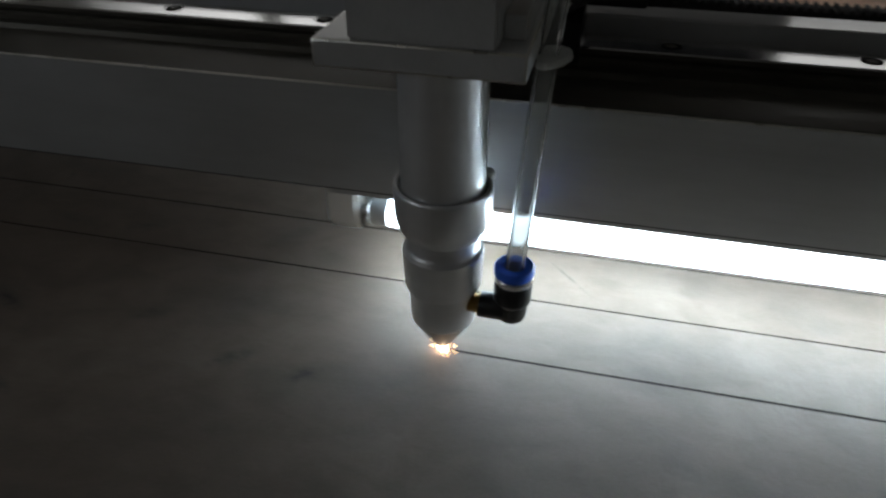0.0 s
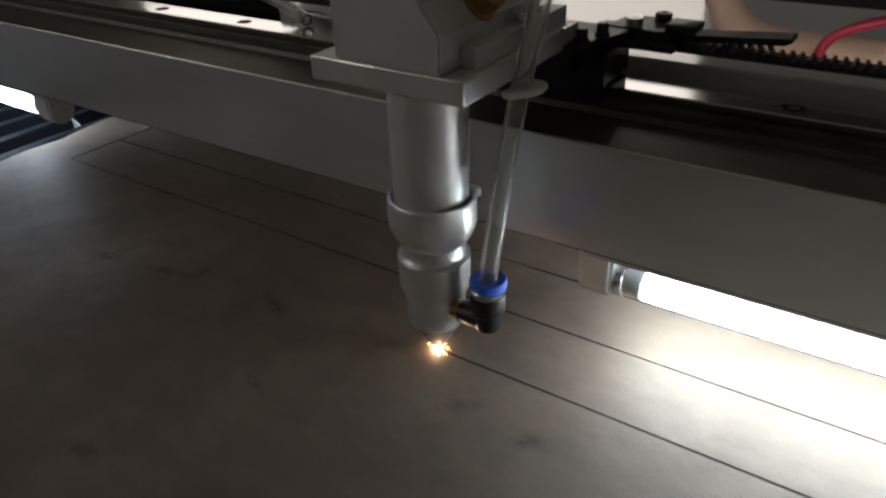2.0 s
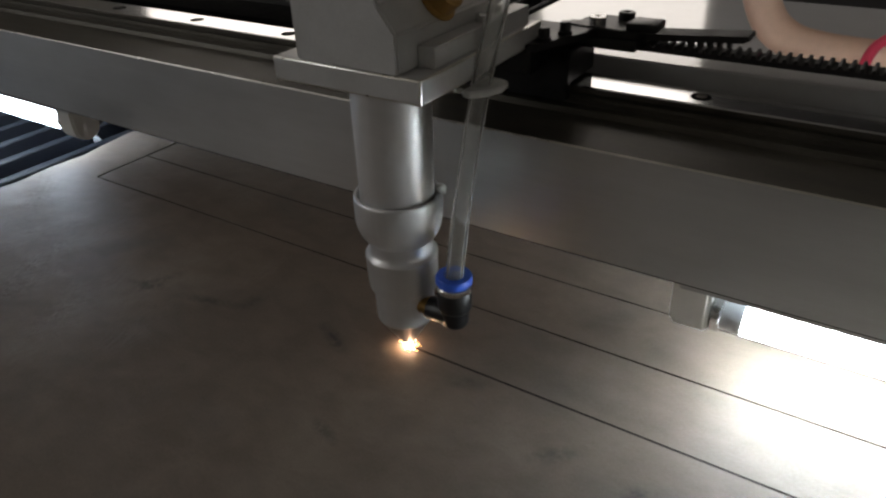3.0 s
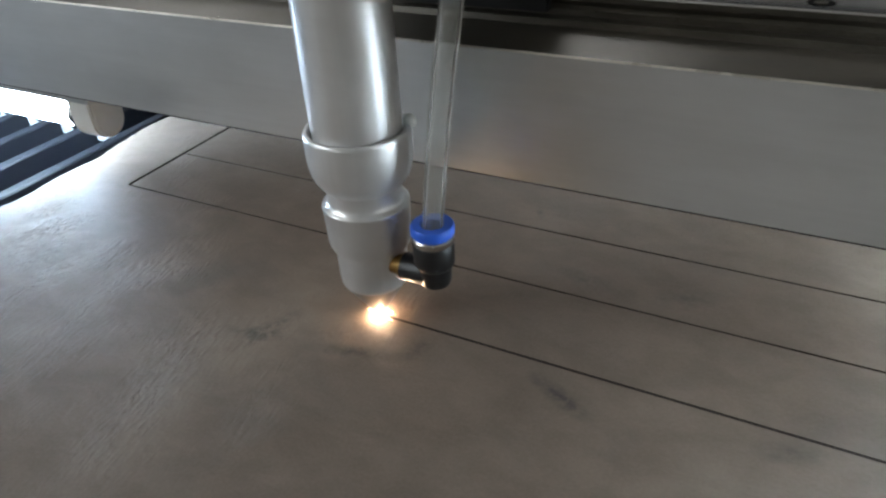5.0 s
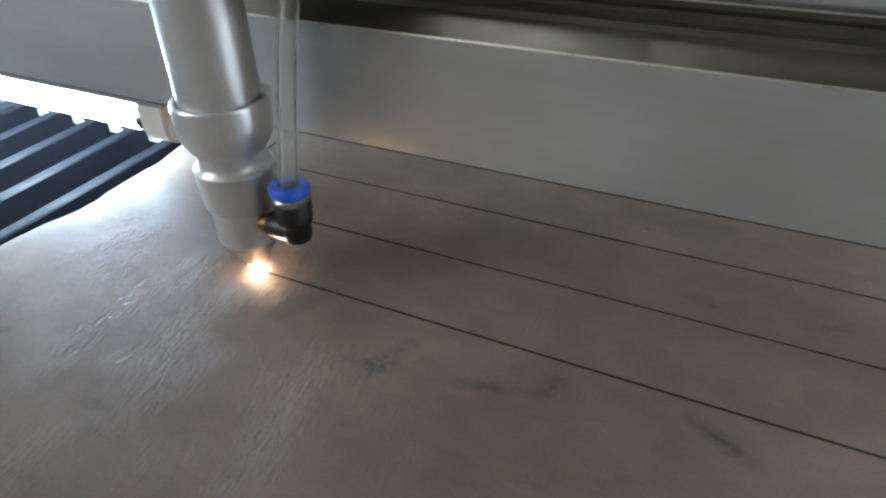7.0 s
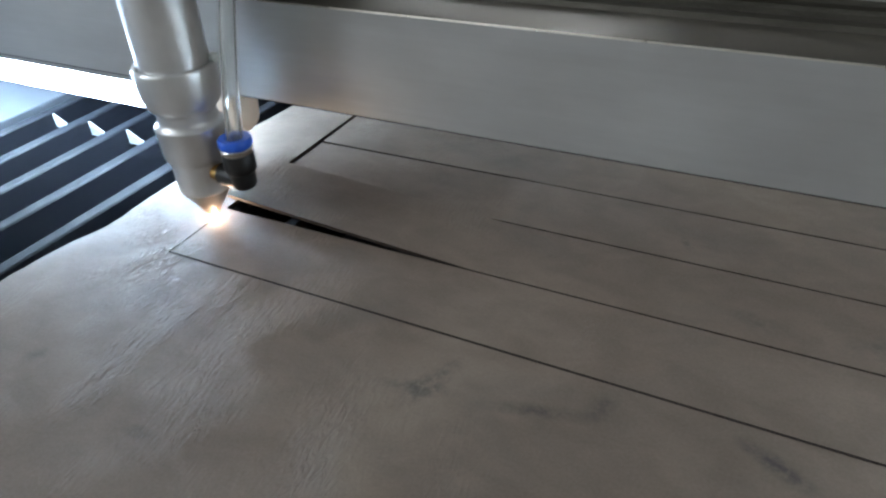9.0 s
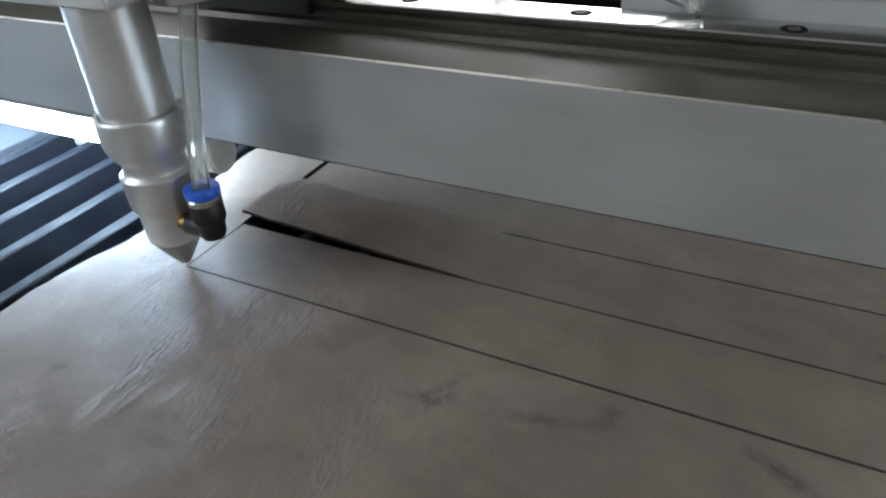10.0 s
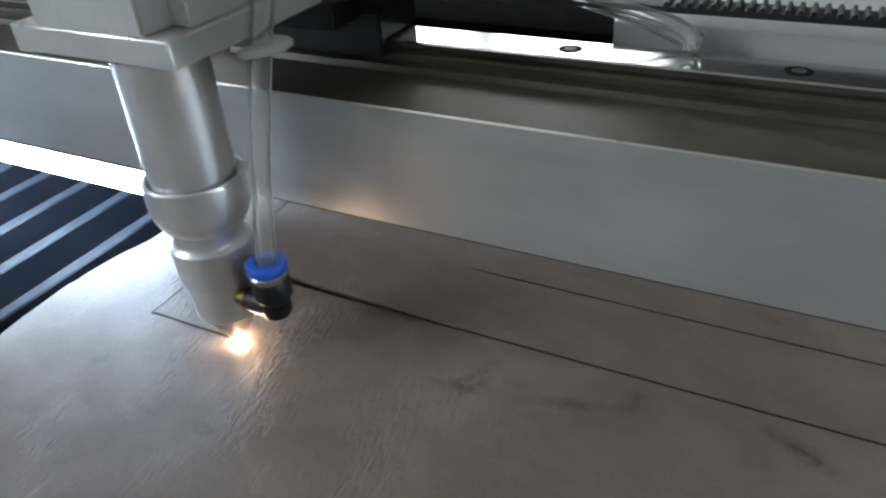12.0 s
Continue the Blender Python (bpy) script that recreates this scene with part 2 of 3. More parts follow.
PEACH = worn("peach_plastic", (0.66, 0.40, 0.28), 0.45, 0, 30, 0.1, 200)
RED = worn("red_plastic", (0.5, 0.02, 0.05), 0.35, 0, 60, 0.1, 500)


# ---- mesh helpers ----
def part(name, bm, mat, parent=None, label="", smooth=35):
    """Links a bmesh as one mesh object, as a part of parent."""
    me = bpy.data.meshes.new(name)
    bmesh.ops.recalc_face_normals(bm, faces=bm.faces)
    bm.to_mesh(me)
    bm.free()
    for mt in (mat if isinstance(mat, (list, tuple)) else [mat]):
        me.materials.append(mt)
    if smooth:
        me.shade_smooth()
        me.set_sharp_from_angle(angle=radians(smooth))
    ob = new(name, me)
    if parent is not None:
        ob.parent = parent
    return tagged(ob, label)


def thing(name, label, category, group="", kind=""):
    return tagged(new(name), label, category, group, kind)


def box(lo, hi, bevel=0.0, bm=None, segments=2):
    b = bmesh.new()
    bmesh.ops.create_cube(b, size=1)
    size, mid = [h - a for a, h in zip(lo, hi)], [(h + a) / 2 for a, h in zip(lo, hi)]
    for v in b.verts:
        v.co = Vector([c * s + m for c, s, m in zip(v.co, size, mid)])
    if bevel:
        bmesh.ops.bevel(b, geom=b.edges[:], offset=bevel, segments=segments, affect="EDGES", profile=0.5)
    return b if bm is None else merge(bm, b)


def merge(bm, other, m=None):
    me = bpy.data.meshes.new("tmp")
    other.to_mesh(me)
    other.free()
    if m is not None:
        me.transform(m)
    bm.from_mesh(me)
    bpy.data.meshes.remove(me)
    return bm


def lathe(profile, steps=48, m=None, bm=None):
    """Turns (radius, height) pairs about z."""
    b = bmesh.new()
    rings = []
    for r, z in profile:
        if r < 1e-7:
            rings.append([b.verts.new((0, 0, z))])
        else:
            rings.append([b.verts.new((r * math.cos(2 * math.pi * i / steps), r * math.sin(2 * math.pi * i / steps), z)) for i in range(steps)])
    for a, c in zip(rings, rings[1:]):
        for i in range(steps):
            j = (i + 1) % steps
            f = [a[i % len(a)], a[j % len(a)], c[j % len(c)], c[i % len(c)]]
            f = [v for k, v in enumerate(f) if v not in f[:k]]
            if len(f) > 2:
                b.faces.new(f)
    if m is not None:
        b.transform(m)
    return b if bm is None else merge(bm, b)


def prism(outline, lo, hi, axis="y", bevel=0.0):
    """Extrudes an outline along an axis: x: (y, z) points, y: (x, z) points, z: (x, y) points."""
    b = bmesh.new()
    put = {"x": lambda p, d: (d, p[0], p[1]), "y": lambda p, d: (p[0], d, p[1]), "z": lambda p, d: (p[0], p[1], d)}[axis]
    a, c = [b.verts.new(put(p, lo)) for p in outline], [b.verts.new(put(p, hi)) for p in outline]
    n = len(outline)
    b.faces.new(a), b.faces.new(c)
    for i in range(n):
        b.faces.new([a[i], a[(i + 1) % n], c[(i + 1) % n], c[i]])
    bmesh.ops.recalc_face_normals(b, faces=b.faces)
    if bevel:
        bmesh.ops.bevel(b, geom=b.edges[:], offset=bevel, segments=2, affect="EDGES")
    return b


def pipe(points, radius, inner=0.0, steps=16, sub=10):
    """A smooth tube through points; with inner a hollow one."""
    pts = [Vector(p) for p in points]
    ext = [2 * pts[0] - pts[1]] + pts + [2 * pts[-1] - pts[-2]]
    line = []
    for i in range(1, len(ext) - 2):
        p0, p1, p2, p3 = ext[i - 1:i + 3]
        for k in range(sub):
            t = k / sub
            line.append(0.5 * (2 * p1 + (p2 - p0) * t + (2 * p0 - 5 * p1 + 4 * p2 - p3) * t * t + (3 * p1 - p0 - 3 * p2 + p3) * t ** 3))
    line.append(pts[-1])
    b = bmesh.new()
    side = Vector((0, 1, 0.13)).normalized()
    shells = []
    for r in ([radius, inner] if inner else [radius]):
        rings = []
        for i, p in enumerate(line):
            d = (line[min(i + 1, len(line) - 1)] - line[max(i - 1, 0)]).normalized()
            u = (side - d * side.dot(d)).normalized()
            w = d.cross(u)
            rings.append([b.verts.new(p + r * (math.cos(a) * u + math.sin(a) * w)) for a in [2 * math.pi * k / steps for k in range(steps)]])
        for a, c in zip(rings, rings[1:]):
            for k in range(steps):
                b.faces.new([a[k], a[(k + 1) % steps], c[(k + 1) % steps], c[k]])
        shells.append(rings)
    for end in (0, -1):
        if inner:
            o, q = shells[0][end], shells[1][end]
            for k in range(steps):
                b.faces.new([o[k], o[(k + 1) % steps], q[(k + 1) % steps], q[k]])
        else:
            b.faces.new(shells[0][end])
    return b


def mm(*pairs):
    return [tuple(c * MM for c in p) for p in pairs]


# ---- the room and the machine ----
def room():
    tagged(part("floor", box((-1.02, -2.6, -0.95), (3.4, 2.6, -0.9)), CONCRETE), "bare grey concrete workshop floor", "floor", kind="structure")
    for name, lo, hi in (("wall_north", (-1.02, 2.6, -0.9), (3.4, 2.7, 1.58)), ("wall_south", (-1.02, -2.7, -0.9), (3.4, -2.6, 1.58)),
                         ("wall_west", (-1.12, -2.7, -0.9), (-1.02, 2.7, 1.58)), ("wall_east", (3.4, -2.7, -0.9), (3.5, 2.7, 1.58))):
        # only the north wall is darkened, to dim the reflections
        tagged(part(name, box(lo, hi), SHADED_WALL if name == "wall_north" else WALL), "plain painted workshop wall", "wall", kind="structure")
    for k, (x, z, w, h) in enumerate(((-0.61, 0.75, 0.66, 0.36), (1.25, 0.90, 0.46, 0.16))):
        win = tagged(new("window_%d" % (k + 1)), "bright daylight window in the workshop wall", "window", kind="structure")
        part("pane", box((x - w / 2, 2.590, z - h), (x + w / 2, 2.596, z + h)), WINDOW, win, "", 0)
        for lo, hi in (((-w / 2 - 0.04, -h - 0.04), (w / 2 + 0.04, -h)), ((-w / 2 - 0.04, h), (w / 2 + 0.04, h + 0.04)), ((-w / 2 - 0.04, -h), (-w / 2, h)), ((w / 2, -h), (w / 2 + 0.04, h))):
            part("window_frame", box((x + lo[0], 2.57, z + lo[1]), (x + hi[0], 2.6, z + hi[1]), 0.003), WHITE, win)
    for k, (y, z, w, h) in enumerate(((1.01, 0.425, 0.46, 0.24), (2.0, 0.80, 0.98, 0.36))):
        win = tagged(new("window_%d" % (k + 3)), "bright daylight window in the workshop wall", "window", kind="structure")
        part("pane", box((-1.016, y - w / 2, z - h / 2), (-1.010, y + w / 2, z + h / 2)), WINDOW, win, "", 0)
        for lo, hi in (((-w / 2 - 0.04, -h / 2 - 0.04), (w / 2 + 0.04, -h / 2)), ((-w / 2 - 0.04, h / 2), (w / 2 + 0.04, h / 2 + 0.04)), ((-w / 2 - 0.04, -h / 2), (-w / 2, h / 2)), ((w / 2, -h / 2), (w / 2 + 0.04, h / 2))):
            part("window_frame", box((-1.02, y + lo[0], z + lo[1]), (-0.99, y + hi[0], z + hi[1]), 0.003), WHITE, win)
    tagged(part("ceiling", box((-1.12, -2.7, 1.58), (3.5, 2.7, 1.68)), WALL), "plain pale workshop ceiling", "ceiling", kind="structure")


def cabinet():
    cab = thing("machine_cabinet", "pale grey painted steel cabinet of a laser cutter", "machine", kind="structure")
    part("front_wall", box((-0.5, -0.42, -0.9), (1.25, -0.39, -0.015), 0.003), PAINT, cab)
    part("back_wall", box((-0.5, 0.62, -0.9), (1.25, 0.65, -0.008), 0.003), TRAY, cab)
    part("rear_ledge", box((0.04, 0.30, -0.0080), (1.24, 0.64, -0.0037), 0.0008), GLOSS_PAINT, cab, "glossy white ledge at the back of the machine", 0)
    part("side_wall", box((-0.53, -0.42, -0.9), (-0.5, 0.65, 0.10), 0.003), PAINT, cab)
    part("side_wall", box((1.25, -0.42, -0.9), (1.28, 0.65, 0.10), 0.003), PAINT, cab)
    part("tray", box((-0.5, -0.39, -0.075), (1.25, 0.62, -0.07)), TRAY, cab)
    part("bed_border", box((-0.5, -0.39, -0.03), (-0.199, 0.62, -0.012), 0.001), BORDER, cab, "pale flat border of the cutting bed", 20)
    return cab


def bed(cab):
    """Slats on edge under the hide, a cross bar, and pale triangles for lamp light in the gaps."""
    pitch, wide = 0.0283, 0.0062
    prof = [(-0.0022, -0.045), (0.0022, -0.045), (wide / 2, -0.0090), (wide / 2 - 0.0006, -0.0082), (-wide / 2 + 0.0006, -0.0082), (-wide / 2, -0.0090)]
    b = prism(prof, -0.38, 0.6, "y")
    b.faces.ensure_lookup_table()
    b.normal_update()
    for f in b.faces:
        f.material_index = 1 if abs(f.normal.z) > 0.9 and f.calc_center_median().z > -0.012 else 0
    first = part("slat", b, [SLAT, SLAT_TOP], cab, "dark slat with a slightly paler top edge", 0)
    first.location.x = -0.177
    for i in range(1, 46):
        o = first.copy()
        scene.collection.objects.link(o)
        o.location.x = -0.177 + pitch * i
    # pale triangles added where tube light falls between the slats
    tri = prism(mm((0, 0), (14, 0), (0, 7.5)), -0.0006, 0.0006, "y")
    g0 = part("light_triangle", tri, GLASS_END, cab, "small pale triangle standing in for lamp light between slats", 0)
    g0.location = (-0.1738, 0.086, -0.0170)
    for i in range(1, 9):
        o = g0.copy()
        scene.collection.objects.link(o)
        o.location.x = -0.1738 + pitch * i
    part("cross_bar", box((-0.2, 0.087, -0.06), (1.2, 0.097, -0.0455), 0.0008), SLAT, cab)


room()
CABINET = cabinet()
bed(CABINET)


# ---- the hide and its strips ----
THICK = 0.0013
KERF = 0.0007
RIGHT_END = 0.85
HINGE = 0.105


def hide_left(y):
    return -0.0412 + 0.0028 * math.sin(y * 48 + 0.4) + 0.0012 * noise.noise((0, y * 60, 3.0)) + 0.0005 * noise.noise((2, y * 260, 1.0))


def hide_height(x, y):
    """Soft waves of the hide, strongest along its free edge."""
    edge = max(0.0, 1 - (x - hide_left(y)) / 0.03)
    z = 0.0011 * edge ** 2 * (noise.noise((x * 25, y * 38, 0.5)) * 1.6 + 0.35 * noise.noise((x * 90, y * 120, 4.5)) - 0.5) - 0.0012 * edge ** 6
    z += 0.00022 * noise.noise((x * 55, y * 55, 7)) * min(1, max(0, -y / 0.02))
    return z


def sheet(xs, ys, left=None, wavy=True):
    """A slab of leather over a grid; left gives the outline of the free edge."""
    b = bmesh.new()
    top = []
    for y in ys:
        row = []
        for x in xs:
            if left is not None:
                x = left(y) + (x - xs[0]) * (xs[-1] - left(y)) / (xs[-1] - xs[0])
            row.append(b.verts.new((x, y, hide_height(x, y) if wavy else 0)))
        top.append(row)
    faces = []
    for r0, r1 in zip(top, top[1:]):
        for i in range(len(xs) - 1):
            faces.append(b.faces.new([r0[i], r0[i + 1], r1[i + 1], r1[i]]))
    rim = [(top[0][i], top[0][i + 1]) for i in range(len(xs) - 1)] + [(top[-1][i + 1], top[-1][i]) for i in range(len(xs) - 1)]
    rim += [(top[j + 1][0], top[j][0]) for j in range(len(ys) - 1)] + [(top[j][-1], top[j + 1][-1]) for j in range(len(ys) - 1)]
    low = {}
    for v in [v for e in rim for v in e]:
        if v not in low:
            low[v] = b.verts.new((v.co.x, v.co.y, v.co.z - THICK))
    for p, q in rim:
        f = b.faces.new([q, p, low[p], low[q]])
        f.material_index = 1
    return b


def steps(lo, hi, fine, wide, until):
    """Grid lines from lo to hi: fine up to until, wide past it."""
    out = [lo]
    while out[-1] < hi - 1e-6:
        out.append(min(hi, out[-1] + (fine if out[-1] < until else wide)))
    return out


def leather_hide():
    hide = thing("leather_hide", "brown-grey leather hide with creases and dark scuffs on slats", "leather")
    xs = steps(-0.041, RIGHT_END, 0.003, 0.012, 0.06)
    part("front_piece", sheet(xs, steps(-0.30, 0.0, 0.004, 0.004, 0), hide_left), [LEATHER, LEATHER], hide)
    ms = [-0.041 + 0.002 * i for i in range(20)]
    part("left_margin", sheet(ms + [0.0], steps(0.0, STRIP, 0.0025, 0.0025, 1), hide_left), [LEATHER, LEATHER], hide)
    part("left_margin", sheet(ms + [-0.0009], steps(STRIP, 4 * STRIP + 0.0045, 0.003, 0.003, 1), hide_left), [LEATHER, CHAR], hide)
    part("back_piece", sheet(xs, steps(4 * STRIP + 0.0045, 0.26, 0.006, 0.006, 0), hide_left), [LEATHER, CHAR], hide)
    return hide


def leather_strip(k):
    """The strip between cut lines k and k + 1, its near end a piece of its own that the air can lift."""
    lo, hi = (3 - k) * STRIP + (KERF / 2 if k < 3 else 0.0), (4 - k) * STRIP - (KERF / 2 if k else 0.0016)
    strip = thing("leather_strip", "long narrow strip cut from the brown-grey leather", "leather strip", "cut strips")
    ys = [lo + (hi - lo) * i / 6 for i in range(7)]
    part("strip_body", sheet(steps(HINGE, RIGHT_END, 0.02, 0.02, 1), ys, None, False), [LEATHER, CHAR], strip)
    end = part("strip_end", sheet(steps(0.0005 if k < 3 else 0.0, HINGE, 0.004, 0.004, 1), ys, None, False), [LEATHER, CHAR], strip)
    return end


HIDE = leather_hide()
BACK_END = leather_strip(0)
SECOND_END = leather_strip(1)
STRIP_END_A = leather_strip(2)
STRIP_END_B = leather_strip(3)


def cut_line():
    """The dark cut that runs from the spark to the far side of the hide."""
    b = box((0.0, -0.00040, 0.00004), (0.9, 0.00040, 0.00012))
    return part("cut_line", b, CHAR, HIDE, "thin charred cut line", 0)


def cut_pieces(start, end, count, half):
    """Short pieces of a cut that shows as the laser passes; each waits inside the leather until then."""
    a, e = Vector(start), Vector(end)
    d = (e - a) / count
    n = Vector((-d.y, d.x)).normalized() * half
    out = []
    for i in range(count):
        p, q = a + d * i, a + d * (i + 1.04)
        b = bmesh.new()
        lo = [b.verts.new((v.x, v.y, 0.00003)) for v in (p - n, q - n, q + n, p + n)]
        hi = [b.verts.new((v.x, v.y, 0.00016)) for v in (p - n, q - n, q + n, p + n)]
        b.faces.new(lo), b.faces.new(hi)
        for k in range(4):
            b.faces.new([lo[k], lo[(k + 1) % 4], hi[(k + 1) % 4], hi[k]])
        out.append(part("cut_piece", b, CHAR, HIDE, "", 0))
    return out


CUT_LINE = cut_line()
SIDE_CUT_A = cut_pieces((0, 0), (0, STRIP), 12, 0.00028)
SIDE_CUT_B = cut_pieces((0, 0), (0, -STRIP), 12, 0.00013)
NEXT_CUT = cut_pieces((0, -STRIP), (0.039, -STRIP), 14, 0.00045)


# ---- the gantry ----
def gantry():
    g = thing("gantry", "silver aluminium gantry beam with a steel guide rail", "gantry")
    x0, x1 = -0.48, 1.2
    outline = mm((27, 40.1), (27, 76.95), (27.45, 77.4), (50.5, 77.4), (51.5, 75.5), (56, 75.5), (57, 77.4), (86, 77.4), (86, 40.1))
    b = prism(outline, x0, x1, "x")
    b.normal_update()
    # top and groove take the dimmed colour, the front chamfer the painted highlight
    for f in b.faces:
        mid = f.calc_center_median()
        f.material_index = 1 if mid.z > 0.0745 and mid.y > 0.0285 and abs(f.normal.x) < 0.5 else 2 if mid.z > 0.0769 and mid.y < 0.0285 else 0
    part("beam", b, [BEAM, BEAM_TOP, HIGHLIGHT_EDGE], g, "", 20)
    part("lower_strip", box((x0, 0.0274, 0.0395), (x1, 0.0330, 0.0400)), MATT_BLACK, g, "thin dark strip under the beam", 0)
    rail = mm((61.5, 77.4), (61.5, 79.2), (62.6, 80.2), (61.5, 81.6), (61.5, 83.2), (62.0, 83.7), (76.0, 83.7), (76.5, 83.2), (76.5, 81.6), (75.4, 80.2), (76.5, 79.2), (76.5, 77.4))
    b = prism(rail, x0, x1, "x")
    b.normal_update()
    # all but the rail's upper face takes the dimmed colour
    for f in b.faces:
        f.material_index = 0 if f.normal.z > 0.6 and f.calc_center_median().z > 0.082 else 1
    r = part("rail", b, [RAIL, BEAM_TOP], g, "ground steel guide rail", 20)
    ring = [(0.0, 0.00002), (0.0022, 0.00002), (0.0020, 0.00012), (0.0034, 0.00012), (0.0035, 0.00003)]
    hole = lathe(ring, 24)
    lathe([(0.0, 0.00014), (0.0008, 0.00014), (0.0009, 0.00030), (0.0016, 0.00030), (0.0018, 0.00010)], 16, None, hole)
    for f in hole.faces:
        f.material_index = 1 if f.calc_center_median().xy.length < 0.00185 and f.calc_center_median().z > 0.00013 else 0
    first = part("rail_hole", hole, [MATT_BLACK, BEAM_TOP], r, "dark sunk hole with a dull screw head", 0)
    first.location = (0.0655 - 0.54, 0.0689, 0.0837)
    for i in range(1, 29):
        o = first.copy()
        scene.collection.objects.link(o)
        o.location = (0.0655 - 0.54 + 0.06 * i, 0.0689, 0.0837)
    b = prism(mm((84, 77.6), (84, 87.6), (84.6, 88.2), (104, 88.2), (104, 77.6)), 0.134, x1, "x")
    part("rear_channel", b, GLOSS_PAINT, g, "pale grey painted channel behind the rail", 20)
    # added matt black sheet stands in for the dark gap behind the rail
    part("rear_dark_sheet", box((x0, 0.0862, 0.0600), (0.133, 0.21, 0.0832), 0.0008), MATT_BLACK, g, "black sheet added for the darkness behind the rail")
    return g


def belt():
    """Toothed belt behind the rail."""
    t = thing("toothed_belt", "black rubber toothed drive belt above the rail", "belt")
    b = box((-0.46, 0.0735, 0.0945), (1.19, 0.0825, 0.0961))
    part("belt_band", b, RUBBER, t)
    b = bmesh.new()
    tooth = [(-0.0008, 0), (-0.0006, 0.0009), (-0.0003, 0.0012), (0.0003, 0.0012), (0.0006, 0.0009), (0.0008, 0)]
    for i in range(330):
        x = 0.15 + 0.003 * i
        lo = [b.verts.new((x + p[0], 0.0735, 0.0961 + p[1])) for p in tooth]
        hi = [b.verts.new((x + p[0], 0.0825, 0.0961 + p[1])) for p in tooth]
        for k in range(5):
            b.faces.new([lo[k], lo[k + 1], hi[k + 1], hi[k]])
        b.faces.new(lo)
    tagged(part("belt_teeth", b, RUBBER, t, "", 0), kind="stuff")
    return t


def tube_light(x0, x1, end, mat, r, z):
    """A lit tube under the beam. end: +1 where its free cap lies at x1, -1 at x0."""
    t = thing("tube_light", "glowing white tube lamp with a pale end holder", "tube lamp", "gantry tube lamps")
    turn = pose(0, 0.0420, z, 0, 90, 0)
    part("tube", lathe([(0, x0), (r, x0), (r, x1), (0, x1)], 24, turn), mat, t, "glowing white glass tube")
    dim = 0.0015 if end > 0 else 0.0065
    a, c = (x1, x1 + dim) if end > 0 else (x0 - dim, x0)
    part("tube_end", lathe([(0, a), (r - 0.0002, a), (r - 0.0002, c), (0, c)], 24, turn), GLASS_END, t, "grey unlit end of the tube")
    a, c = (c, c + 0.0035) if end > 0 else (a - 0.0035, a)
    part("end_cap", lathe([(0, a), (0.0058, a), (0.0064, a + 0.0004), (0.0064, c - 0.0004), (0.0058, c), (0, c)], 24, turn), STEEL, t)
    xa, xb = (c, c + 0.014) if end > 0 else (a - 0.012, a)
    ol = mm((34.4, 40), (34.4, 24)) + [(0.0424 - 0.008 * math.cos(k * math.pi / 14), 0.024 - 0.008 * math.sin(k * math.pi / 14)) for k in range(1, 14)] + mm((50.4, 24), (50.4, 40))
    part("holder", prism(ol, xa, xb, "x", 0.0012), WHITE, t, "pale plastic lamp holder", 20)
    part("backing", box((x0 if end > 0 else x0 - 0.02, 0.034, 0.0335), (x1 + 0.02 if end > 0 else x1, 0.052, 0.0398), 0.0006), BEAM, t, "thin metal backing of the lamp", 20)
    return t


GANTRY = gantry()
BELT = belt()
TUBE_LEFT = tube_light(-0.47, -0.031, 1, OLD_TUBE, 0.0060, 0.0246)
TUBE_RIGHT = tube_light(0.336, 1.15, -1, TUBE, 0.0054, 0.0236)


def loose_hose():
    h = thing("loose_hose", "clear plastic hose bent over the rear channel", "hose")
    pts = [(0.095, 0.0795, 0.0990), (0.121, 0.0792, 0.0962), (0.1406, 0.0787, 0.0920), (0.152, 0.0775, 0.0885), (0.1595, 0.0755, 0.0866)]
    part("hose", pipe(pts, 0.0028, 0.0018), CLEAR, h)
    part("hose", pipe([(x + 0.004, y - 0.0055, z + 0.002) for x, y, z in pts[:-1]] + [(0.1585, 0.0700, 0.0867)], 0.0022, 0.0014), CLEAR, h)
    return h


HOSE = loose_hose()


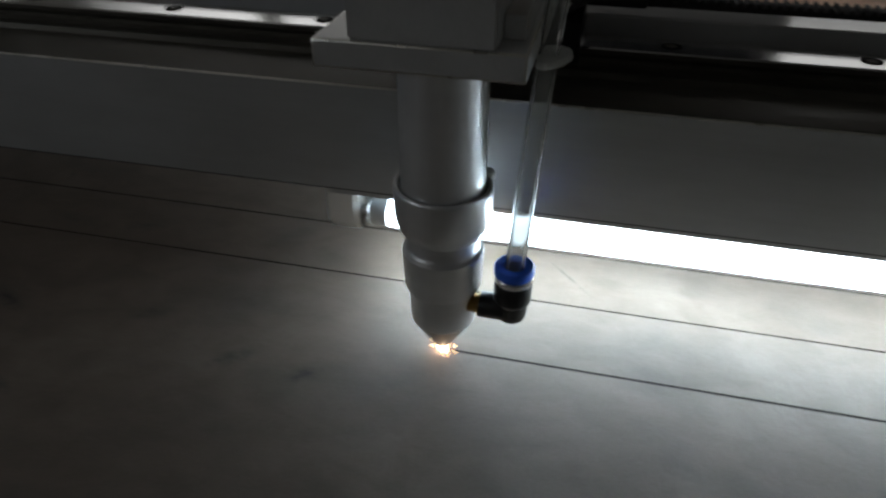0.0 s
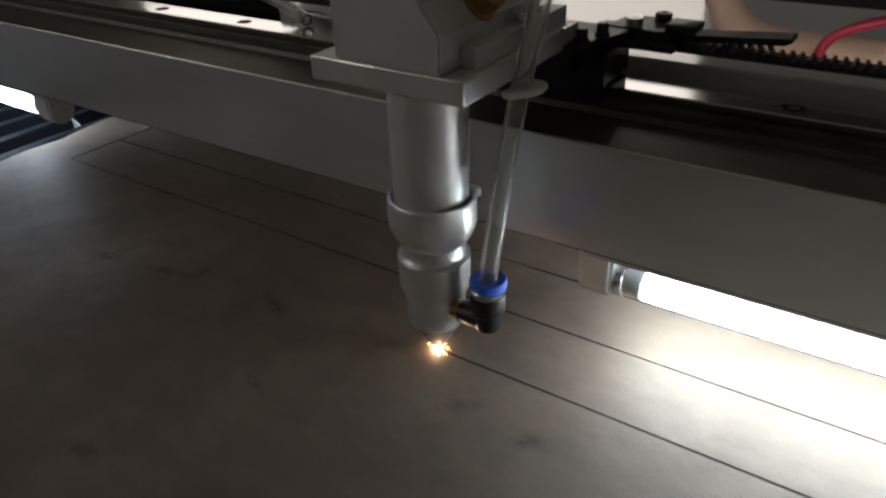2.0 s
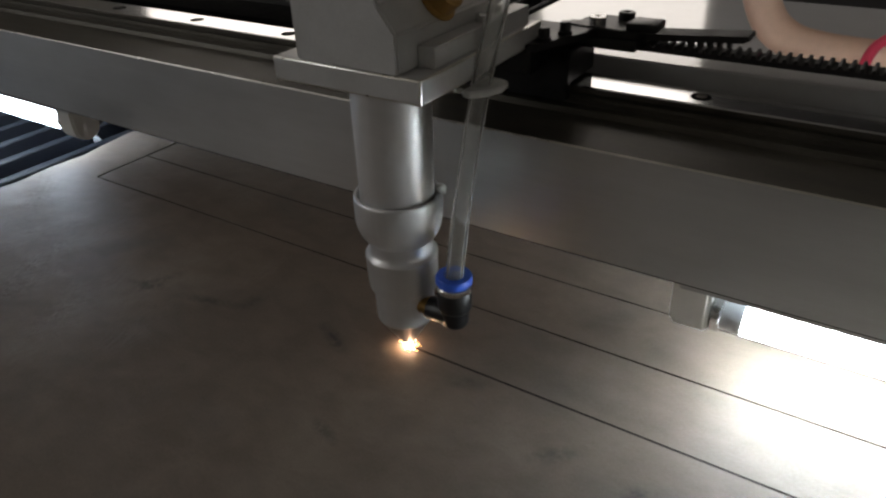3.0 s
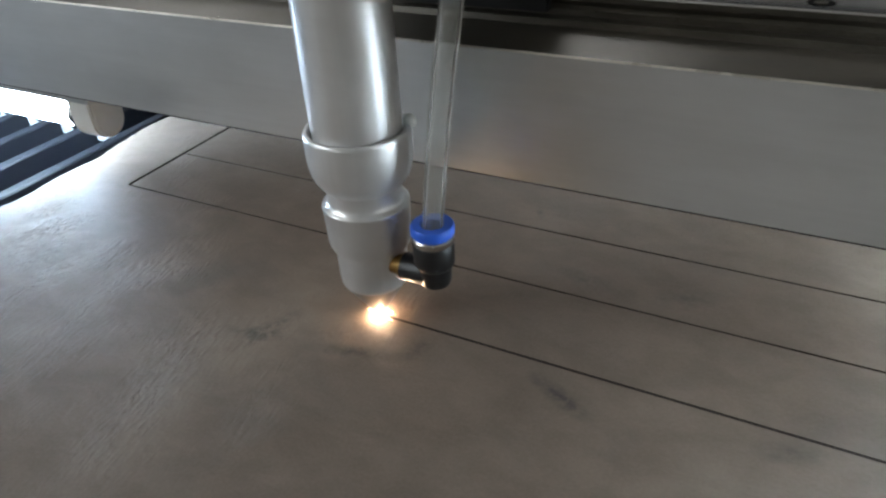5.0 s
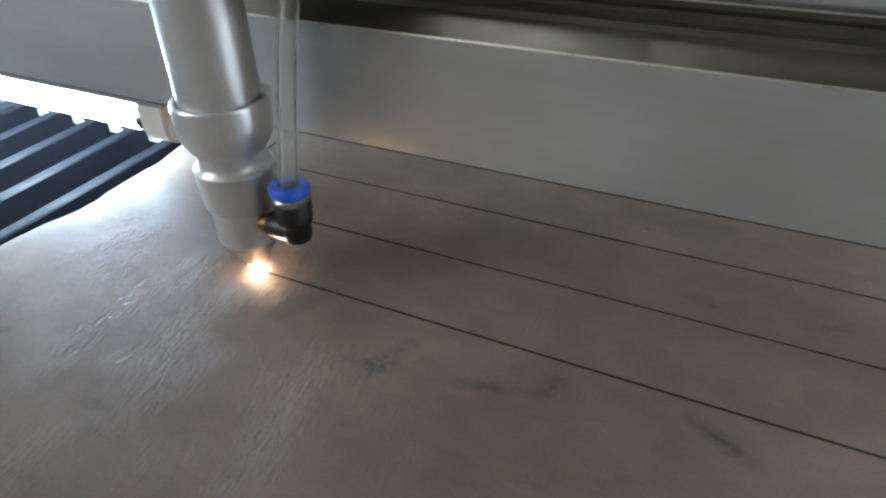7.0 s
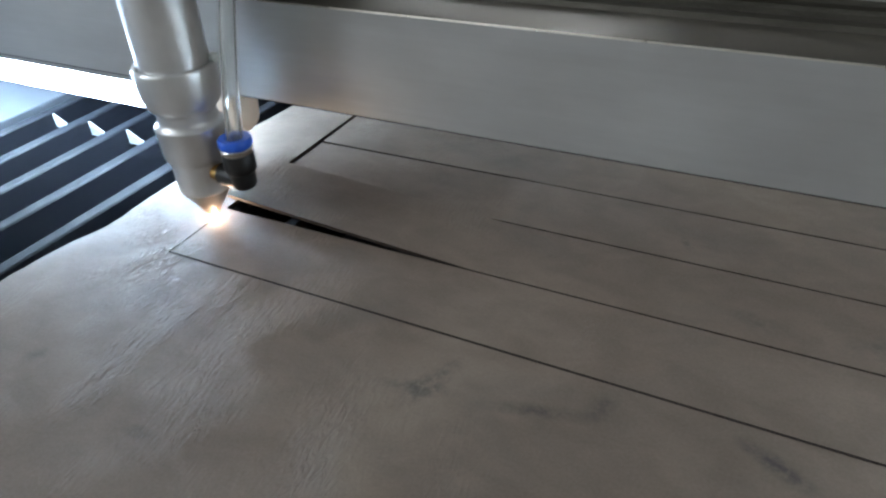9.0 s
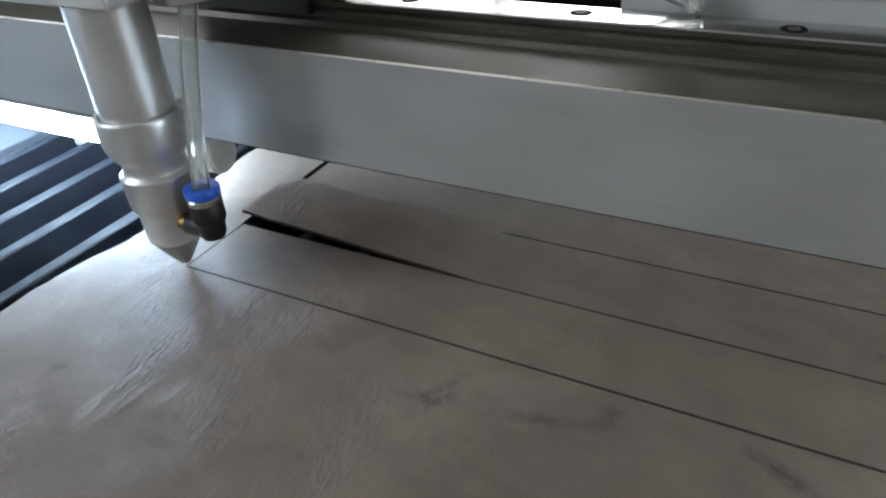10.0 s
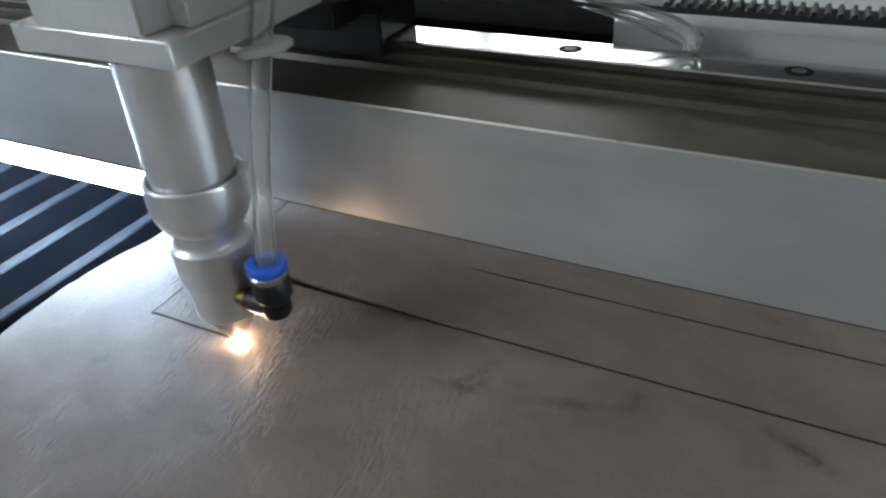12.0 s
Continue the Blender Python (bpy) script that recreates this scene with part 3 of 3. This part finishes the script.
# ---- the laser head ----
def laser_head():
    h = thing("cutting_laser", "silver laser cutting head with stepped barrel and cone nozzle", "laser head")
    part("nozzle_tip", lathe(mm((0.9, 9), (0.9, 2.45), (1.9, 2.45), (2.2, 2.75), (5.8, 8.6), (9.4, 14.4)), 64), POLISHED, h, "polished aluminium cone tip", 30)
    part("nozzle", lathe(mm((8.6, 14.0), (9.2, 14.2), (9.7, 14.7), (9.95, 15.6), (10.05, 17), (10.2, 27.9), (9, 28)), 64), HEAD, h, "", 30)
    part("lens_holder", lathe(mm((9, 27.2), (10.7, 27.2), (11.2, 27.6), (11.6, 28.6), (11.8, 30.2), (12.1, 39.6), (12.2, 40.2), (12.1, 40.7), (11.8, 41.0), (11.3, 41.3), (10.8, 41.9), (10.5, 42.9), (10.4, 44.2), (10.4, 46.4), (9, 46.4)), 64), HEAD, h, "", 24)
    part("collar", lathe(mm((9, 46.2), (10.5, 46.2), (10.9, 46.6), (11.9, 47.6), (13.0, 49.4), (13.7, 51.4), (14.1, 53.6), (14.2, 55.4), (14.2, 61.4), (14.1, 62.1), (13.8, 62.6), (13.4, 62.8), (12.9, 62.6), (12.6, 62.0), (12.6, 60), (11, 60)), 64), HEAD, h, "", 24)
    part("lens_tube", lathe(mm((0, 60), (12.0, 60), (12.0, 100), (0, 100)), 64), HEAD, h, "", 30)
    # the glint of the set screw is put into its white colour
    part("set_screw", lathe(mm((0, 3.0), (1.0, 2.8), (1.7, 2.1), (1.9, 1.2), (1.8, 0), (0, 0)), 16, pose(0.0116, 0.0072, 0.0618, 0, 0, 0)), WHITE, h, "small set screw, coloured white for its glint")
    b = box((-0.028, -0.0174, 0.0996), (0.0232, 0.052, 0.1066), 0.0006)
    b.normal_update()
    # bevels get the painted highlight colour
    for f in b.faces:
        f.material_index = 1 if max(abs(c) for c in f.normal) < 0.99 else 0
    part("mounting_plate", b, [PLATE, HIGHLIGHT_EDGE], h, "matt silver mounting plate with highlights painted on its edges", 20)
    block = mm((-19, 106.6), (16, 106.6), (16, 117), (10.5, 124), (10.5, 150), (-19, 150))
    part("mirror_block", prism(block, -0.0170, 0.034, "y", 0.0006), PLATE, h, "matt silver mirror block", 20)
    part("side_ledge", box((0.0161, -0.008, 0.1066), (0.0215, 0.046, 0.1125), 0.0004), PLATE, h, "", 20)
    part("mirror_knob", lathe(mm((0, 6), (4.2, 6), (4.8, 5.4), (4.8, 1), (6, 0.6), (6, 0), (0, 0)), 32, pose(0.0135, 0.006, 0.1205, 0, 52, 0)), BRASS, h, "round brass mirror cap")
    for y in (0.021, 0.033):
        part("screw", lathe(mm((0, 2.4), (1.5, 2.4), (1.9, 2.0), (1.9, 0), (0, 0)), 16, pose(0.0188, y, 0.1125)), STEEL, h, "bright cap screw")
    part("plate_screw", lathe(mm((0, 0), (1.3, 0), (1.5, 0.4), (1.5, 2.2), (0, 2.2)), 16, pose(0.0200, 0.002, 0.0975)), STEEL, h, "bright cap screw")
    # the elbow of the air assist
    at = (0.0219, -0.0024)
    turn = pose(0, at[1], 0.0233, 0, 90, 0)
    part("thread", lathe(mm((0, 8.5), (2.9, 8.5), (2.9, 11.6), (3.9, 11.8), (3.9, 13.4), (0, 13.4)), 24, turn), BRASS, h, "brass thread of the fitting")
    b = lathe(mm((0, 12.0), (3.8, 12.0), (4.1, 12.5), (4.1, 21.9), (0, 21.9)), 24, turn)
    lathe(mm((0, 19.4), (2.6, 19.6), (4.0, 20.5), (4.5, 21.8), (4.6, 26.0), (5.5, 27.2), (5.65, 28), (5.65, 33.2), (5.3, 33.9), (0, 33.9)), 32, pose(*at, 0), b)
    part("elbow", b, BLACK, h, "black plastic push-in elbow")
    part("ring", lathe(mm((4, 33.9), (5.5, 33.9), (5.7, 34.3), (5.7, 35.6), (5.4, 36.0), (4, 36.0)), 32, pose(*at, 0)), STEEL, h, "thin bright metal ring")
    part("release_ring", lathe(mm((3.0, 34), (4.8, 34.5), (4.8, 36.1), (5.7, 36.4), (5.95, 36.9), (5.95, 38.8), (5.6, 39.4), (3.3, 39.4), (3.0, 39.0), (3.0, 34)), 40, pose(*at, 0)), BLUE, h, "bright blue release ring")
    hose = [(0.0219, -0.0024, 0.031), (0.0222, -0.0020, 0.042), (0.0237, 0.0025, 0.070), (0.0252, 0.0095, 0.098), (0.0272, 0.018, 0.125), (0.029, 0.027, 0.165)]
    part("air_hose", pipe(hose, 0.00295, 0.002, 20), CLEAR, h, "clear plastic air hose")
    tab = [(22.9, 2.5), (25.5, 2.0), (29.5, 6.0), (31.5, 11), (30.8, 15.5), (28, 17), (22.9, 16.5)]
    part("hose_tab", prism(mm(*tab), 0.0962, 0.0982, "z", 0.0004), FROST, h, "milky plastic hose tab")
    # carriage on the rail and the belt clamp
    part("slide_block", prism(mm((57, 79), (57, 93), (59, 95.5), (80, 95.5), (80, 84.5), (60.5, 84.5), (60.5, 79)), -0.022, 0.031, "x", 0.0005), BLACK, h, "black slide block on the rail", 20)
    part("carriage_plate", box((-0.024, 0.044, 0.0905), (0.0232, 0.079, 0.0995), 0.0005), BLACK, h, "", 20)
    part("clamp_body", box((0.019, 0.066, 0.0956), (0.050, 0.086, 0.0993), 0.0006), BLACK, h, "black belt clamp")
    part("clamp_plate", prism(mm((26, 68), (44, 66.5), (50, 68), (51, 83), (47, 86), (28, 85)), 0.0993, 0.1022, "z", 0.0004), BLACK, h)
    for p, metal in (((0.0345, 0.0715), STEEL), ((0.041, 0.0815), BLACK)):
        part("clamp_screw", lathe(mm((1.1, 0.6), (1.3, 2.6), (2.5, 2.6), (2.8, 2.2), (2.8, 0), (0, 0), (0, 0.6), (1.1, 0.6)), 20, pose(*p, 0.1022)), metal, h, "socket screw of the belt clamp")
    part("bracket_arm", prism(mm((23.3, 40), (27, 41), (34, 58), (36, 68), (24, 68), (23.3, 56)), 0.0994, 0.1018, "z", 0.0004), BLACK, h, "black bracket arm")
    for x, y in ((0.0265, 0.047), (0.0295, 0.0565)):
        part("bracket_knob", lathe(mm((0, 4), (1.5, 4), (1.9, 3.4), (1.9, 1.2), (2.4, 1.0), (2.4, 0), (0, 0)), 16, pose(x, y, 0.1018)), BLACK, h)
    part("clamp_lug", box((0.046, 0.0665, 0.1022), (0.056, 0.0765, 0.1048), 0.0006), BLACK, h)
    part("belt_flap", prism([(0.044, 0.0978), (0.066, 0.0995), (0.0815, 0.1008), (0.0832, 0.1018), (0.0826, 0.1030), (0.066, 0.1016), (0.044, 0.1000)], 0.0725, 0.0815, "y"), RUBBER, h, "loose end of the belt")
    for i in range(5):
        x = 0.0645 + 0.003 * i
        part("flap_tooth", prism([(x, 0.0996 + 0.0002 * i), (x + 0.0014, 0.0996 + 0.0002 * i), (x + 0.0011, 0.0982 + 0.0002 * i), (x + 0.0003, 0.0982 + 0.0002 * i)], 0.0727, 0.0813, "y"), RUBBER, h, "", 0)
    return h


LASER_HEAD = laser_head()


def laser_spark():
    """The glowing spot where the beam burns the leather."""
    s = thing("laser_spark", "bright orange glowing spark where the laser burns leather", "spark")
    b = bmesh.new()
    bmesh.ops.create_icosphere(b, subdivisions=3, radius=1)
    for v in b.verts:
        k = 1 + 0.25 * noise.noise(v.co * 3)
        v.co = Vector((v.co.x * 0.0016 * k, v.co.y * 0.0011 * k, 0.0005 + v.co.z * 0.0005 * k))
    part("flame", b, SPARK, s)
    b = bmesh.new()
    rnd = random.Random(4)
    for i in range(22):
        a, r = rnd.uniform(0, 6.28), rnd.uniform(0.003, 0.0056)
        bmesh.ops.create_icosphere(b, subdivisions=1, radius=rnd.uniform(0.0001, 0.0003), matrix=pose(r * math.cos(a), r * math.sin(a) * 0.7, rnd.uniform(0.0002, 0.0016)))
    tagged(part("embers", b, EMBER, s), kind="stuff")
    return s


LASER_SPARK = laser_spark()


# ---- behind the machine ----
def background():
    duct = thing("flexible_duct", "peach coloured flexible plastic duct bent over a white ledge", "duct")
    line = [(0.246, 0.450, 0.110), (0.249, 0.440, 0.075), (0.257, 0.430, 0.042), (0.276, 0.424, 0.018), (0.312, 0.420, 0.0095), (0.40, 0.416, 0.0093), (0.60, 0.412, 0.0093), (0.85, 0.412, 0.0093)]
    part("duct_wall", pipe(line, 0.0130, 0.0118, 28, 12), PEACH, duct)
    cable = thing("red_cable", "red plastic cable in front of a peach duct", "cable")
    part("cable_sheath", pipe([(0.335, 0.385, -0.001), (0.345, 0.385, 0.03), (0.39, 0.388, 0.046), (0.45, 0.390, 0.046), (0.62, 0.392, 0.052)], 0.0035), RED, cable)


background()


# ---- movement ----
def motions():
    T0 = 8.274
    # head: long cut, side cut back, idle return, next side cut, next long cut
    way = [(0, FEED * T0, 0.0), (2, FEED * (T0 - 2), 0.0), (4, FEED * (T0 - 4), 0.0), (6, FEED * (T0 - 6), 0.0), (7.4, FEED * (T0 - 7.4), 0.0),
           (8.1, FEED * (T0 - 8.1), 0.0), (8.27, 0.0008, 0.0), (8.4, 0.0, 0.0), (8.6, 0.0, 0.0075), (8.8, 0.0, 0.0163), (9.0, 0.0, 0.0250), (9.2, 0.0, STRIP), (9.33, 0.0, STRIP),
           (9.5, 0.0, 0.0281), (9.75, 0.0, 0.0150), (10.0, 0.0, 0.0004), (10.16, 0.0, 0.0), (10.5, 0.0, -0.0130), (10.8, 0.0, -0.0268), (10.97, 0.0, -STRIP), (11.1, 0.0, -STRIP),
           (11.25, 0.0058, -STRIP), (11.5, 0.0169, -STRIP), (11.75, 0.0279, -STRIP), (12, 0.0389, -STRIP)]
    walk(LASER_HEAD, [(t, pose(x, y, 0)) for t, x, y in way])
    for carried in (GANTRY, BELT, TUBE_LEFT, TUBE_RIGHT, HOSE):
        walk(carried, [(t, pose(0, y, 0)) for t, x, y in way])
    # the spark sits in the nozzle while the beam is off
    rows = []
    for t, x, y in way:
        if t < 9.3:
            rows.append((t, pose(x, y, 0)))
        elif t == 9.33:
            rows += [(9.3, pose(0, STRIP, 0)), (9.367, pose(0, STRIP, 0.026))]
        elif t < 10.16:
            rows.append((t, pose(x, y, 0.026)))
        elif t == 10.16:
            rows += [(10.1, pose(0, 0, 0.026)), (10.167, pose(0, 0, 0))]
        else:
            rows.append((t, pose(x, y, 0)))
    walk(LASER_SPARK, rows)
    walk(CUT_LINE, [(t, pose(max(x, 0.0), 0, 0)) for t, x, y in way if t <= 8.4] + [(12, pose(0, 0, 0))])
    # pieces of cut come up out of the leather as the laser passes
    for pieces, t0, t1 in ((SIDE_CUT_A, 8.42, 9.2), (SIDE_CUT_B, 10.17, 10.97), (NEXT_CUT, 11.1, 12.0)):
        for i, piece in enumerate(pieces):
            t = t0 + (t1 - t0) * (i + 1) / len(pieces)
            rows = [(0, pose(0, 0, -0.0009)), (t - 0.067, pose(0, 0, -0.0009)), (t, pose(0, 0, 0))]
            walk(piece, rows + ([(12, pose(0, 0, 0))] if t < 11.95 else []))
    # ends of strips flutter in the air jet
    def lift(mmup):
        return pose(HINGE, 0, 0) @ pose(0, 0, 0, 0, math.degrees(math.atan(mmup * MM / HINGE)), 0) @ pose(-HINGE, 0, 0)
    up_a = [(0, 0), (8.2, 0), (8.5, 0), (8.7, 5.5), (8.8, 6.5), (9.0, 6.5), (9.1, 3.0), (9.2, 1.2), (9.6, 1.5), (9.7, 2.5), (9.8, 5.5), (10.0, 6.5), (10.2, 6.2), (10.3, 3), (10.4, 2.2), (10.6, 2.4), (11.1, 2.6), (11.4, 1.4), (12, 0.8)]
    up_b = [(0, 0), (10.25, 0), (10.5, 1.3), (10.8, 1.6), (11.0, 1.9), (11.1, 3.0), (11.2, 6.0), (11.4, 5.5), (11.5, 2.0), (11.7, 4.6), (12, 4.8)]
    # the finished strips sag between the slats once they are free
    sag_back = [(0, 0), (8.3, 0), (8.7, -0.4), (9.6, -0.5), (12, -0.4)]
    sag_second = [(0, 0), (8.3, -0.1), (8.7, -0.8), (9.6, -1.0), (12, -0.8)]
    for end, ups in ((BACK_END, sag_back), (SECOND_END, sag_second), (STRIP_END_A, up_a), (STRIP_END_B, up_b)):
        walk(end, [(t, lift(u)) for t, u in ups])


motions()
